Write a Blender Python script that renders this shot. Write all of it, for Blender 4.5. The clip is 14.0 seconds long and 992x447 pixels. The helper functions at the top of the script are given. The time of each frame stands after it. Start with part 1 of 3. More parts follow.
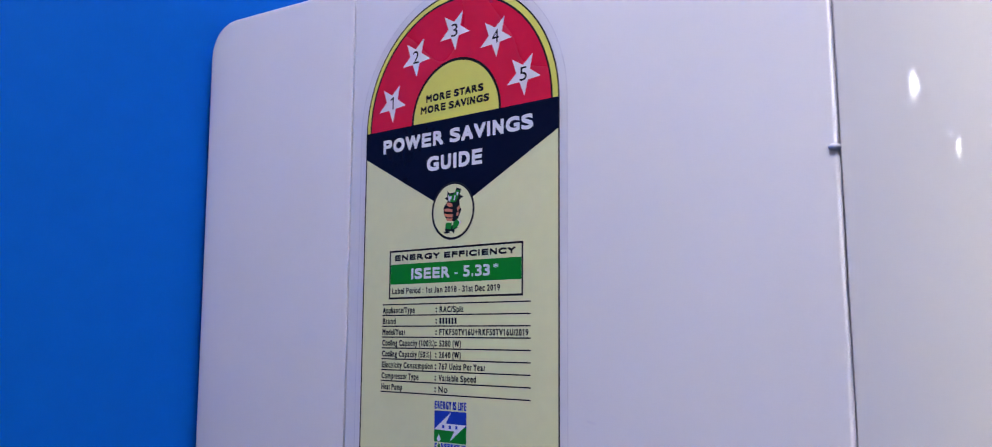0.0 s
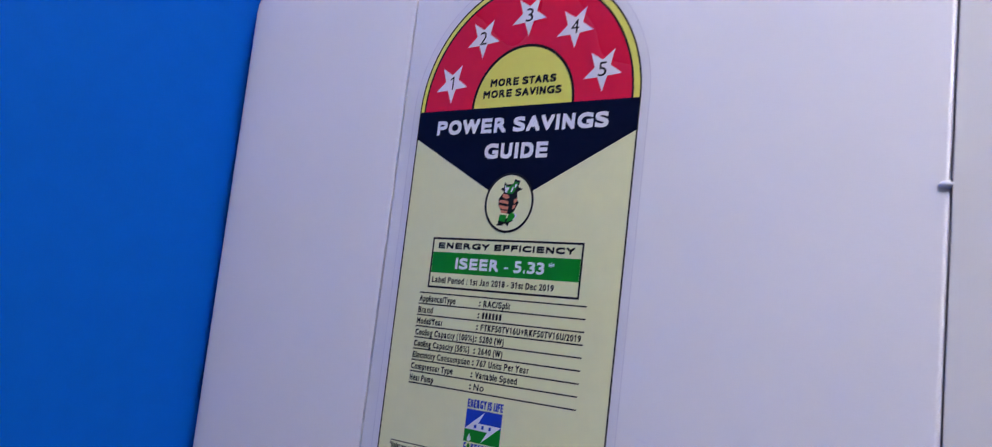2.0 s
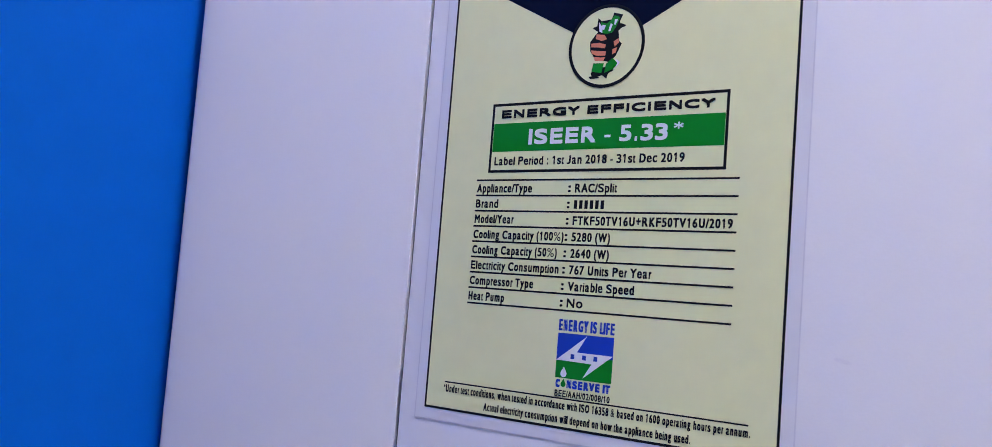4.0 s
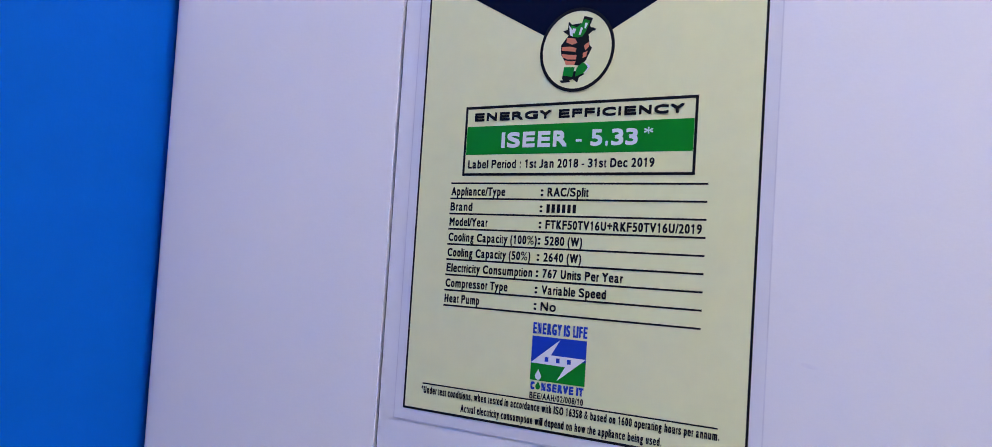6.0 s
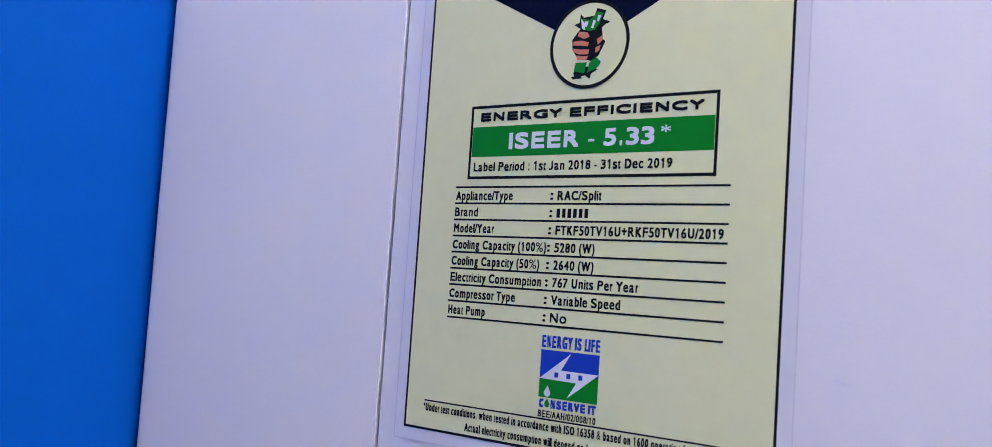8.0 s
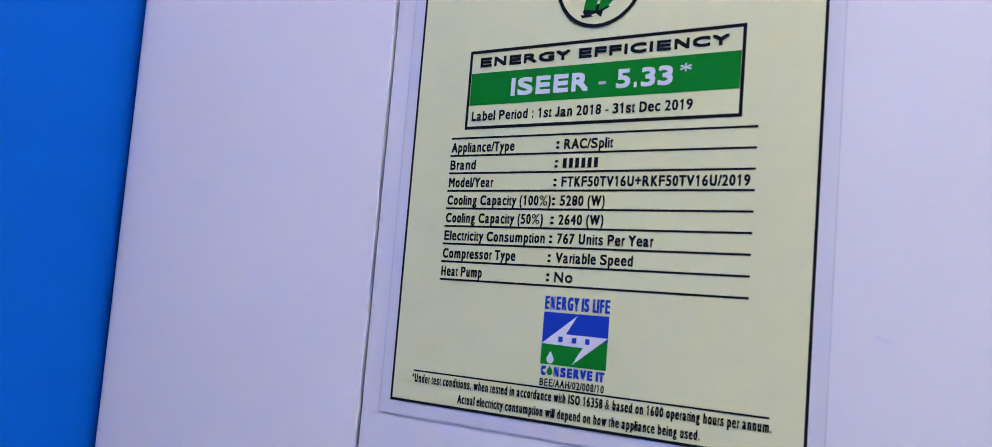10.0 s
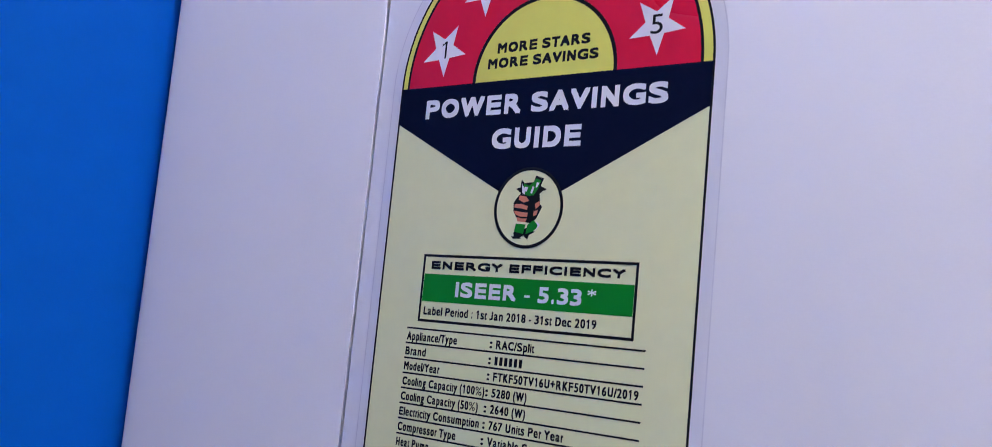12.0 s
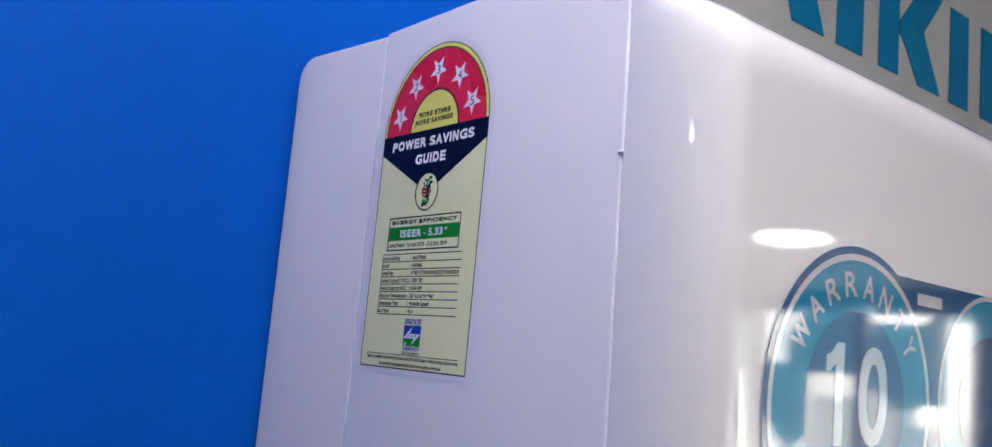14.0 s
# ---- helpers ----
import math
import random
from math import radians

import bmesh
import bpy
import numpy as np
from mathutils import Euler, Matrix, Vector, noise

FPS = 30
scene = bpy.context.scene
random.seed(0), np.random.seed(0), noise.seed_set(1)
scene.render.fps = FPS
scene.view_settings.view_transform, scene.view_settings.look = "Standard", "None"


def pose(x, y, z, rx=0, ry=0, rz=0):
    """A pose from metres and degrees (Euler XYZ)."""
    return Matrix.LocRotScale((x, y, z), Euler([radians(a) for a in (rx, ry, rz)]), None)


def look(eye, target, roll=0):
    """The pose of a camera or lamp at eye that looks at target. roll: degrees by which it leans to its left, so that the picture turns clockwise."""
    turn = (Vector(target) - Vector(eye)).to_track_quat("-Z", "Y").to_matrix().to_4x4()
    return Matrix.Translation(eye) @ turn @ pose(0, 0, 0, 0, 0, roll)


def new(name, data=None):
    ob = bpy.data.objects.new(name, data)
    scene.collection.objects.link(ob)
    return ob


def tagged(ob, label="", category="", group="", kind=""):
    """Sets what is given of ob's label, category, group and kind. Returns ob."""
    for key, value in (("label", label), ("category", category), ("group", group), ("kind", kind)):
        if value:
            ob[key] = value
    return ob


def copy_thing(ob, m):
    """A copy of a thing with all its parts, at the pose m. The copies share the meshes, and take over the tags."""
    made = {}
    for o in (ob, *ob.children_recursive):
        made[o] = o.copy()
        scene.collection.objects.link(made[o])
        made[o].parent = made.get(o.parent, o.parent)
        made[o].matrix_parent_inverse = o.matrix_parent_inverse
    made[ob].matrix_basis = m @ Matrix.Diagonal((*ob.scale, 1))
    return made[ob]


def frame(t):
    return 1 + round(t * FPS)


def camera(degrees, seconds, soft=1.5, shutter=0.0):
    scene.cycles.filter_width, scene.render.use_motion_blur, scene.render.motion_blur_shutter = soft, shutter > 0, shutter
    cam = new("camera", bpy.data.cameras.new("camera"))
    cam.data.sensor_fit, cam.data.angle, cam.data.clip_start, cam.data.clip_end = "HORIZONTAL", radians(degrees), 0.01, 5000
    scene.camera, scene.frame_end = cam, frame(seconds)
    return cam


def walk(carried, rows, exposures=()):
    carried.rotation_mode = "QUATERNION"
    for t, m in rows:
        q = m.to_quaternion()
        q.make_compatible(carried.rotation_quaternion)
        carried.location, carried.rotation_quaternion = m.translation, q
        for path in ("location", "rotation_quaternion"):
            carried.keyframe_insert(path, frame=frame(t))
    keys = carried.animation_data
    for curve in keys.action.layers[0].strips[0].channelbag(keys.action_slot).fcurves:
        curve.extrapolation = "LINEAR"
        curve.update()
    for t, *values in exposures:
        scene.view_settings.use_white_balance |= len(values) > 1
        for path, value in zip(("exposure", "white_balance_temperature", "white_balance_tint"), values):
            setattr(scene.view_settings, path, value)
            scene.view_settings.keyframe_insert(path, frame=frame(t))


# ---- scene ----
S = 0.066          # width of the printed energy label, m
Z0 = 2.05          # height of the label's shoulder line over the floor
WALL_Y = 1.62 * S  # face of the blue wall

cam = camera(56.0, 14.0, soft=0.6, shutter=0.15)
cam.data.dof.use_dof = True
cam.data.dof.focus_distance, cam.data.dof.aperture_fstop = 0.175, 64.0
PATH = [
    (0, (-0.17038, -0.16032, 1.99406), (0.58374, 0.48502, 2.11588), 0.42),
    (0.5, (-0.16662, -0.13415, 2.00378), (0.59903, 0.49764, 2.12476), 5.13),
    (1, (-0.17502, -0.14580, 2.00656), (0.60417, 0.46942, 2.12646), 5.67),
    (1.5, (-0.17705, -0.15012, 2.00532), (0.60157, 0.46516, 2.12857), 6.02),
    (2, (-0.17573, -0.13755, 1.99484), (0.59998, 0.48306, 2.10935), 6.72),
    (2.2, (-0.17160, -0.11617, 1.98497), (0.61541, 0.49166, 2.09064), 6.76),
    (2.5, (-0.15755, -0.08082, 1.97640), (0.63433, 0.52135, 2.07794), 6.94),
    (2.7, (-0.14596, -0.06936, 1.97928), (0.65813, 0.51501, 2.08859), 6.56),
    (3, (-0.15137, -0.06791, 1.98228), (0.66889, 0.49595, 2.07834), 5.03),
    (3.5, (-0.14753, -0.07274, 1.98088), (0.67822, 0.48377, 2.07272), 4.88),
    (3.7, (-0.13958, -0.07614, 1.98051), (0.68183, 0.48713, 2.06993), 4.79),
    (5.8, (-0.13942, -0.07873, 1.98894), (0.68854, 0.48065, 2.02860), 3.47),
    (6, (-0.13903, -0.08036, 1.98726), (0.68631, 0.48223, 2.03523), 3.67),
    (6.5, (-0.13802, -0.08167, 1.98742), (0.68557, 0.48379, 2.03156), 3.33),
    (7, (-0.13968, -0.08200, 1.98894), (0.68828, 0.47658, 2.03871), 3.58),
    (7.2, (-0.13912, -0.08448, 1.98983), (0.68472, 0.48007, 2.04049), 3.51),
    (9.3, (-0.11412, -0.05811, 1.97684), (0.69916, 0.51643, 2.06887), 4.22),
    (9.5, (-0.11434, -0.05938, 1.97876), (0.70656, 0.50449, 2.06913), 4.09),
    (10, (-0.11899, -0.06595, 1.97603), (0.70416, 0.49478, 2.06557), 4.71),
    (10.5, (-0.12091, -0.07328, 1.97755), (0.69702, 0.49469, 2.06923), 5.18),
    (11, (-0.12885, -0.07424, 1.97698), (0.69374, 0.48613, 2.07363), 5.35),
    (11.5, (-0.12799, -0.08283, 1.98745), (0.67304, 0.50811, 2.08309), 5.67),
    (11.7, (-0.13305, -0.08696, 1.99520), (0.66974, 0.49848, 2.10829), 5.48),
    (12, (-0.13755, -0.09257, 2.00366), (0.66852, 0.48832, 2.11690), 5.47),
    (12.5, (-0.14490, -0.09918, 2.01555), (0.66009, 0.47961, 2.14590), 5.16),
    (13, (-0.14948, -0.10902, 2.01664), (0.65086, 0.47405, 2.15623), 4.83),
    (13.2, (-0.15620, -0.12270, 2.00649), (0.64141, 0.46017, 2.16167), 4.93),
    (13.5, (-0.17859, -0.17856, 1.99315), (0.55306, 0.48955, 2.12852), 5.27),
    (13.7, (-0.19163, -0.22795, 1.97629), (0.49056, 0.48954, 2.11712), 5.91),
    (13.8, (-0.19513, -0.24668, 1.97262), (0.47211, 0.48670, 2.10279), 5.89),
    (13.9, (-0.19105, -0.26320, 1.96775), (0.44793, 0.49406, 2.10293), 6.08),
    (14, (-0.19451, -0.28292, 1.96699), (0.42830, 0.48636, 2.10954), 5.27),
]
walk(cam, [(t, look(eye, target, roll)) for t, eye, target, roll in PATH],
     exposures=[(0.0, 1.62), (2.0, 1.58), (3.2, 1.92), (6.5, 1.91), (10.0, 2.03), (11.5, 1.90), (12.4, 1.63), (13.0, 1.84), (13.5, 1.50), (14.0, 1.60)])

# ---- world and light ----
world = bpy.data.worlds.new("world")
scene.world = world
world.use_nodes = True
wn = world.node_tree.nodes
sky = wn.new("ShaderNodeTexSky")
sky.sky_type = "NISHITA"
sky.sun_disc = False
sky.sun_elevation, sky.sun_rotation = radians(48), radians(120)
world.node_tree.links.new(sky.outputs[0], wn["Background"].inputs[0])
wn["Background"].inputs[1].default_value = 0.15
sun = new("sun", bpy.data.lights.new("sun", "SUN"))
sun.data.energy, sun.data.angle, sun.data.color = 5.0, radians(0.5), (1.0, 0.95, 0.88)
sun.matrix_world = look((20, -14, 16), (9, -9, 0))

LAMP_POWER = 12.0
STREET = 1.7


# ---- materials ----
def material(name, color, rough=0.5, metal=0.0, spec=0.5, coat=0.0, vary=0.06, scale=40.0, bump=0.0, bump_scale=400.0,
             stain=0.04, stain_scale=6.0, coat_rough=0.05, sss=0.0):
    m = bpy.data.materials.new(name)
    m.use_nodes = True
    nt = m.node_tree
    b = nt.nodes["Principled BSDF"]
    tc = nt.nodes.new("ShaderNodeTexCoord")
    fine = nt.nodes.new("ShaderNodeTexNoise")
    fine.inputs["Scale"].default_value, fine.inputs["Detail"].default_value = scale, 5
    wide = nt.nodes.new("ShaderNodeTexNoise")
    wide.inputs["Scale"].default_value, wide.inputs["Detail"].default_value = stain_scale, 3
    for n in (fine, wide):
        nt.links.new(tc.outputs["Object"], n.inputs["Vector"])
    last = None
    for n, amount in ((fine, vary), (wide, stain)):
        ramp = nt.nodes.new("ShaderNodeMapRange")
        ramp.inputs[1].default_value, ramp.inputs[2].default_value = 0.3, 0.7
        ramp.inputs[3].default_value, ramp.inputs[4].default_value = 1 - amount, 1 + amount * 0.5
        nt.links.new(n.outputs["Fac"], ramp.inputs[0])
        if last is None:
            last = ramp.outputs[0]
        else:
            mul = nt.nodes.new("ShaderNodeMath")
            mul.operation = "MULTIPLY"
            nt.links.new(last, mul.inputs[0])
            nt.links.new(ramp.outputs[0], mul.inputs[1])
            last = mul.outputs[0]
    tint = nt.nodes.new("ShaderNodeVectorMath")
    tint.operation = "SCALE"
    tint.inputs[0].default_value = color
    nt.links.new(last, tint.inputs["Scale"])
    nt.links.new(tint.outputs[0], b.inputs["Base Color"])
    rr = nt.nodes.new("ShaderNodeMapRange")
    rr.inputs[3].default_value, rr.inputs[4].default_value = rough * 0.85, min(1.0, rough * 1.15)
    nt.links.new(wide.outputs["Fac"], rr.inputs[0])
    nt.links.new(rr.outputs[0], b.inputs["Roughness"])
    b.inputs["Metallic"].default_value = metal
    b.inputs["Specular IOR Level"].default_value = spec
    b.inputs["Coat Weight"].default_value = coat
    b.inputs["Coat Roughness"].default_value = coat_rough
    if sss:
        b.inputs["Subsurface Weight"].default_value = sss
        b.inputs["Subsurface Radius"].default_value = (0.003, 0.003, 0.003)
        b.inputs["Subsurface Scale"].default_value = 0.5
    if bump:
        bn = nt.nodes.new("ShaderNodeTexNoise")
        bn.inputs["Scale"].default_value, bn.inputs["Detail"].default_value = bump_scale, 2
        nt.links.new(tc.outputs["Object"], bn.inputs["Vector"])
        bp = nt.nodes.new("ShaderNodeBump")
        bp.inputs["Strength"].default_value, bp.inputs["Distance"].default_value = bump, 0.0004
        nt.links.new(bn.outputs["Fac"], bp.inputs["Height"])
        nt.links.new(bp.outputs[0], b.inputs["Normal"])
    return m


def glow(name, color, strength):
    m = bpy.data.materials.new(name)
    m.use_nodes = True
    b = m.node_tree.nodes["Principled BSDF"]
    b.inputs["Base Color"].default_value = (*color, 1)
    b.inputs["Emission Color"].default_value = (*color, 1)
    b.inputs["Emission Strength"].default_value = strength
    return m


def glass(name, tint=(1, 1, 1), rough=0.02, ior=1.45):
    m = bpy.data.materials.new(name)
    m.use_nodes = True
    b = m.node_tree.nodes["Principled BSDF"]
    b.inputs["Base Color"].default_value = (*tint, 1)
    b.inputs["Roughness"].default_value = rough
    b.inputs["IOR"].default_value = ior
    b.inputs["Transmission Weight"].default_value = 1
    return m


M_WALL = material("blue_wall_paint", (0.0, 0.093, 0.52), 0.6, spec=0.08, vary=0.04, scale=120, bump=0.06, bump_scale=900)
M_SHELL = material("satin_white_plastic", (0.76, 0.74, 0.825), 0.42, spec=0.4, vary=0.015, scale=25, bump=0.05, bump_scale=1800, stain=0.02, stain_scale=14)
M_REAR = material("matt_white_plastic", (0.74, 0.72, 0.81), 0.5, spec=0.35, vary=0.015, scale=25, bump=0.06, bump_scale=1800, stain=0.025, stain_scale=12)
M_FRONT = material("glossy_white_plastic", (0.80, 0.775, 0.805), 0.05, spec=0.6, coat=0.55, vary=0.01, scale=20, stain=0.01)
M_SCUFF = material("scuffed_plastic", (0.735, 0.71, 0.815), 0.42, vary=0.06, scale=900)
# grey that stands for the shade inside the open joints
M_DARK = material("joint_gap_shade", (0.20, 0.19, 0.24), 0.7)
M_CREAM = material("cream_print", (0.86, 0.85, 0.50), 0.3, spec=0.4, vary=0.02, scale=300, stain=0.02, stain_scale=30)
M_YELLOW = material("yellow_print", (0.84, 0.80, 0.15), 0.3, spec=0.4, vary=0.02, scale=300)
M_RED = material("red_print", (0.78, 0.012, 0.046), 0.28, spec=0.4, vary=0.03, scale=300)
M_NAVY = material("navy_print", (0.005, 0.006, 0.018), 0.22, spec=0.22, vary=0.1, scale=200, bump=0.12, bump_scale=260)
M_BLACK = material("black_print", (0.007, 0.007, 0.008), 0.5, spec=0.2)
M_WHITE = material("white_print", (0.86, 0.84, 0.89), 0.35, spec=0.4, vary=0.02, scale=300)
M_GREEN = material("green_print", (0.003, 0.235, 0.008), 0.3, spec=0.4, vary=0.03, scale=300)
M_BLUE = material("blue_print", (0.012, 0.05, 0.48), 0.3, spec=0.4, vary=0.03, scale=300)
M_SALMON = material("salmon_print", (0.72, 0.24, 0.14), 0.3, spec=0.4)
M_SHEET = material("clear_white_film", (0.76, 0.74, 0.825), 0.38, spec=0.4, vary=0.01)
M_EDGE_SHADE = material("film_edge_shade", (0.67, 0.645, 0.76), 0.5, vary=0.1, scale=200)
M_BOARD = material("grey_sign_board", (0.52, 0.51, 0.50), 0.5, vary=0.03, scale=60, stain=0.05)
M_TEAL = material("teal_sign_face", (0.0, 0.20, 0.42), 0.65, spec=0.1, vary=0.04, scale=80)
M_FILM_DARK = material("dark_blue_gloss_film", (0.002, 0.085, 0.25), 0.05, spec=0.6, coat=0.7, vary=0.05, scale=60)
M_FILM_TEAL = material("teal_gloss_film", (0.0, 0.23, 0.43), 0.05, spec=0.6, coat=0.7, vary=0.05, scale=60)
M_FILM_PALE = material("pale_gloss_film", (0.55, 0.62, 0.68), 0.08, spec=0.7, coat=1.0)
M_CEIL = material("off_white_ceiling", (0.80, 0.765, 0.71), 0.8, vary=0.03, scale=15, stain=0.05, stain_scale=1.5)
M_ROOM = material("pale_grey_room_paint", (0.30, 0.292, 0.285), 0.7, vary=0.03, scale=12, stain=0.06, stain_scale=1.2)
M_FLOOR = material("grey_brown_floor", (0.13, 0.122, 0.112), 0.3, vary=0.08, scale=9, stain=0.1, stain_scale=1.0)
M_FRAME = material("aluminium", (0.55, 0.55, 0.56), 0.35, metal=0.9)
M_LAMP = glow("led_diffuser", (1.0, 0.965, 1.0), LAMP_POWER)
M_PANE = glass("window_glass")
M_GROUND = material("pale_paving", (0.40, 0.38, 0.35), 0.85, vary=0.15, scale=3, stain=0.1, stain_scale=0.4)


# ---- builders ----
def mesh_of(name, bm, mat, smooth=False, angle=0.6):
    me = bpy.data.meshes.new(name)
    bm.normal_update()
    bm.to_mesh(me)
    bm.free()
    if mat:
        me.materials.append(mat)
    if smooth:
        me.shade_smooth()
        me.set_sharp_from_angle(angle=angle)
    return me


def part(name, bm, mat, parent, label="", smooth=False, at=None):
    ob = new(name, mesh_of(name, bm, mat, smooth))
    ob.parent = parent
    if at is not None:
        ob.matrix_basis = at
    if label:
        tagged(ob, label)
    return ob


def box_bm(lo, hi, bevel=0.0, segs=2):
    bm = bmesh.new()
    bmesh.ops.create_cube(bm, size=1.0)
    for v in bm.verts:
        v.co = Vector([lo[i] + (v.co[i] + 0.5) * (hi[i] - lo[i]) for i in range(3)])
    if bevel:
        bmesh.ops.bevel(bm, geom=bm.edges[:], offset=bevel, segments=segs, profile=0.5, affect="EDGES")
    return bm


def structure(name, lo, hi, mat, label, category, bevel=0.0):
    ob = new(name, mesh_of(name, box_bm(lo, hi, bevel), mat))
    return tagged(ob, label, category, kind="structure")


# ---- room ----
X0, X1, Y0, TOP = -3.4, 4.3, -4.6, 2.49
T = 0.15
structure("floor", (X0, Y0, -0.1), (X1, WALL_Y, 0.0), M_FLOOR, "plain grey-brown polished shop floor", "floor")
structure("ceiling", (X0 - T, Y0 - T, TOP), (X1 + T, WALL_Y + T, TOP + 0.12), M_CEIL, "off-white painted shop ceiling", "ceiling")
structure("wall_north", (X0 - T, WALL_Y, -0.1), (X1 + T, WALL_Y + T, TOP), M_WALL, "bright royal blue painted display wall", "wall")
structure("wall_west", (X0 - T, Y0 - T, -0.1), (X0, WALL_Y, TOP), M_ROOM, "plain pale grey painted wall", "wall")
structure("wall_south", (X0, Y0 - T, -0.1), (1.6, Y0, TOP), M_ROOM, "plain pale grey painted wall", "wall")
# glazed shopfront at the far corner: one window in the east wall, one in the south wall
WIN_Z0, WIN_Z1 = 0.25, 2.42
EY0, EY1 = -4.4, -1.9
SX0, SX1 = 1.6, 4.1
structure("wall_east_low", (X1, Y0, -0.1), (X1 + T, WALL_Y, WIN_Z0), M_ROOM, "plain pale grey wall below the shop window", "wall")
structure("wall_east_high", (X1, Y0, WIN_Z1), (X1 + T, WALL_Y, TOP), M_ROOM, "plain pale grey wall above the shop window", "wall")
structure("wall_east_side", (X1, EY1, WIN_Z0), (X1 + T, WALL_Y, WIN_Z1), M_ROOM, "plain pale grey wall beside the shop window", "wall")
structure("wall_east_end", (X1, Y0, WIN_Z0), (X1 + T, EY0, WIN_Z1), M_ROOM, "plain pale grey wall beside the shop window", "wall")
structure("wall_south_low", (SX0, Y0 - T, -0.1), (X1 + T, Y0, WIN_Z0), M_ROOM, "plain pale grey wall below the shop window", "wall")
structure("wall_south_high", (SX0, Y0 - T, WIN_Z1), (X1 + T, Y0, TOP), M_ROOM, "plain pale grey wall above the shop window", "wall")
structure("wall_south_end", (SX1, Y0 - T, WIN_Z0), (X1 + T, Y0, WIN_Z1), M_ROOM, "plain pale grey wall beside the shop window", "wall")


def shop_window(name, length, m, n_panes=4):
    """A glazed opening of the given length along local x, from the local origin."""
    win = tagged(new(name), "wide glazed shop window with aluminium frame", "window", kind="structure")
    win.matrix_world = m
    pw = length / n_panes
    for k in range(n_panes + 1):
        x = min(max(k * pw, 0.03), length - 0.03)
        part("window_frame", box_bm((x - 0.03, -0.03, WIN_Z0), (x + 0.03, 0.03, WIN_Z1), 0.004), M_FRAME, win)
    for k in range(n_panes):
        for z in (WIN_Z0 + 0.025, WIN_Z1 - 0.025):
            part("window_rail", box_bm((k * pw + 0.062, -0.025, z - 0.025), ((k + 1) * pw - 0.062, 0.025, z + 0.025), 0.003), M_FRAME, win)
        p = part("pane", box_bm((k * pw + 0.04, -0.004, WIN_Z0 + 0.04), ((k + 1) * pw - 0.04, 0.004, WIN_Z1 - 0.04)), M_PANE, win)
        p.visible_shadow = False


shop_window("window_1", EY1 - EY0, pose(X1 + 0.07, EY0, 0, 0, 0, 90))
shop_window("window_2", SX1 - SX0, pose(SX0, Y0 - 0.07, 0))
structure("ground", (-400, -400, -0.3), (400, 400, -0.12), M_GROUND, "pale sunlit paving outside the shop", "ground")

# glowing panels beyond the glass, added as the bright street that the gloss reflects
def street_glow():
    m = bpy.data.materials.new("glowing_street_panel")
    m.use_nodes = True
    nt = m.node_tree
    b = nt.nodes["Principled BSDF"]
    tc = nt.nodes.new("ShaderNodeTexCoord")
    cells = nt.nodes.new("ShaderNodeTexVoronoi")
    cells.distance = "CHEBYCHEV"
    cells.inputs["Scale"].default_value = 1.0
    cells.inputs["Randomness"].default_value = 0.8
    nt.links.new(tc.outputs["Object"], cells.inputs["Vector"])
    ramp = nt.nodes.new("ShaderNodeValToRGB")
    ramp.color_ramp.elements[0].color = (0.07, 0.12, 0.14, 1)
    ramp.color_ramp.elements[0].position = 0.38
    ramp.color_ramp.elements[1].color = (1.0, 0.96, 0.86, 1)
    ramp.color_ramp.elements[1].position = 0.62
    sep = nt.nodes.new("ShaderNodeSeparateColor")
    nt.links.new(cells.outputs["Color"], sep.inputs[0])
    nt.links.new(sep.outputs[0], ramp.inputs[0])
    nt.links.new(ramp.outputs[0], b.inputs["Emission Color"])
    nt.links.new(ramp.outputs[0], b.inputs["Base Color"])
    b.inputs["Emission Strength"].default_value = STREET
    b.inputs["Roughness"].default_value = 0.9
    return m


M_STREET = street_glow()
structure("backdrop_east", (11.0, -13.0, -0.12), (11.1, 1.5, 4.2), M_STREET, "glowing patchy panel added as the bright street beyond the shop window", "backdrop")
structure("backdrop_south", (-1.0, -11.1, -0.12), (11.0, -11.0, 4.2), M_STREET, "glowing patchy panel added as the bright street beyond the shop window", "backdrop")

# ceiling lamps: round surface panels
def ring_bm(r, z0, z1, bevel):
    bm = bmesh.new()
    bmesh.ops.create_cone(bm, cap_ends=True, segments=40, radius1=r, radius2=r, depth=z1 - z0)
    bmesh.ops.translate(bm, verts=bm.verts, vec=(0, 0, (z0 + z1) / 2))
    bmesh.ops.bevel(bm, geom=[e for e in bm.edges if abs(e.verts[0].co.z - e.verts[1].co.z) < 1e-6], offset=bevel, segments=2, affect="EDGES")
    return bm


def ceiling_light(r):
    lamp = tagged(new("ceiling_light"), "round white ceiling light panel, switched on", "ceiling light", group="ceiling lights")
    part("housing", ring_bm(r + 0.010, -0.030, 0.0, 0.006), M_ROOM, lamp, smooth=True)
    part("diffuser", ring_bm(r, -0.036, -0.0305, 0.002), M_LAMP, lamp, smooth=True)
    return lamp


panel = ceiling_light(0.115)
panel.location = (-0.17, -0.28, TOP)
copy_thing(panel, pose(2.54, -1.77, TOP))
spot = tagged(ceiling_light(0.042), "small round white ceiling downlight, switched on")
spot.location = (-1.62, -0.05, TOP)
copy_thing(spot, pose(-2.20, -0.66, TOP))


# ---- air conditioner ----
UNIT_W = 0.885 / S   # in label widths
BOT = -3.75
YF, ZT = -2.0, 0.70


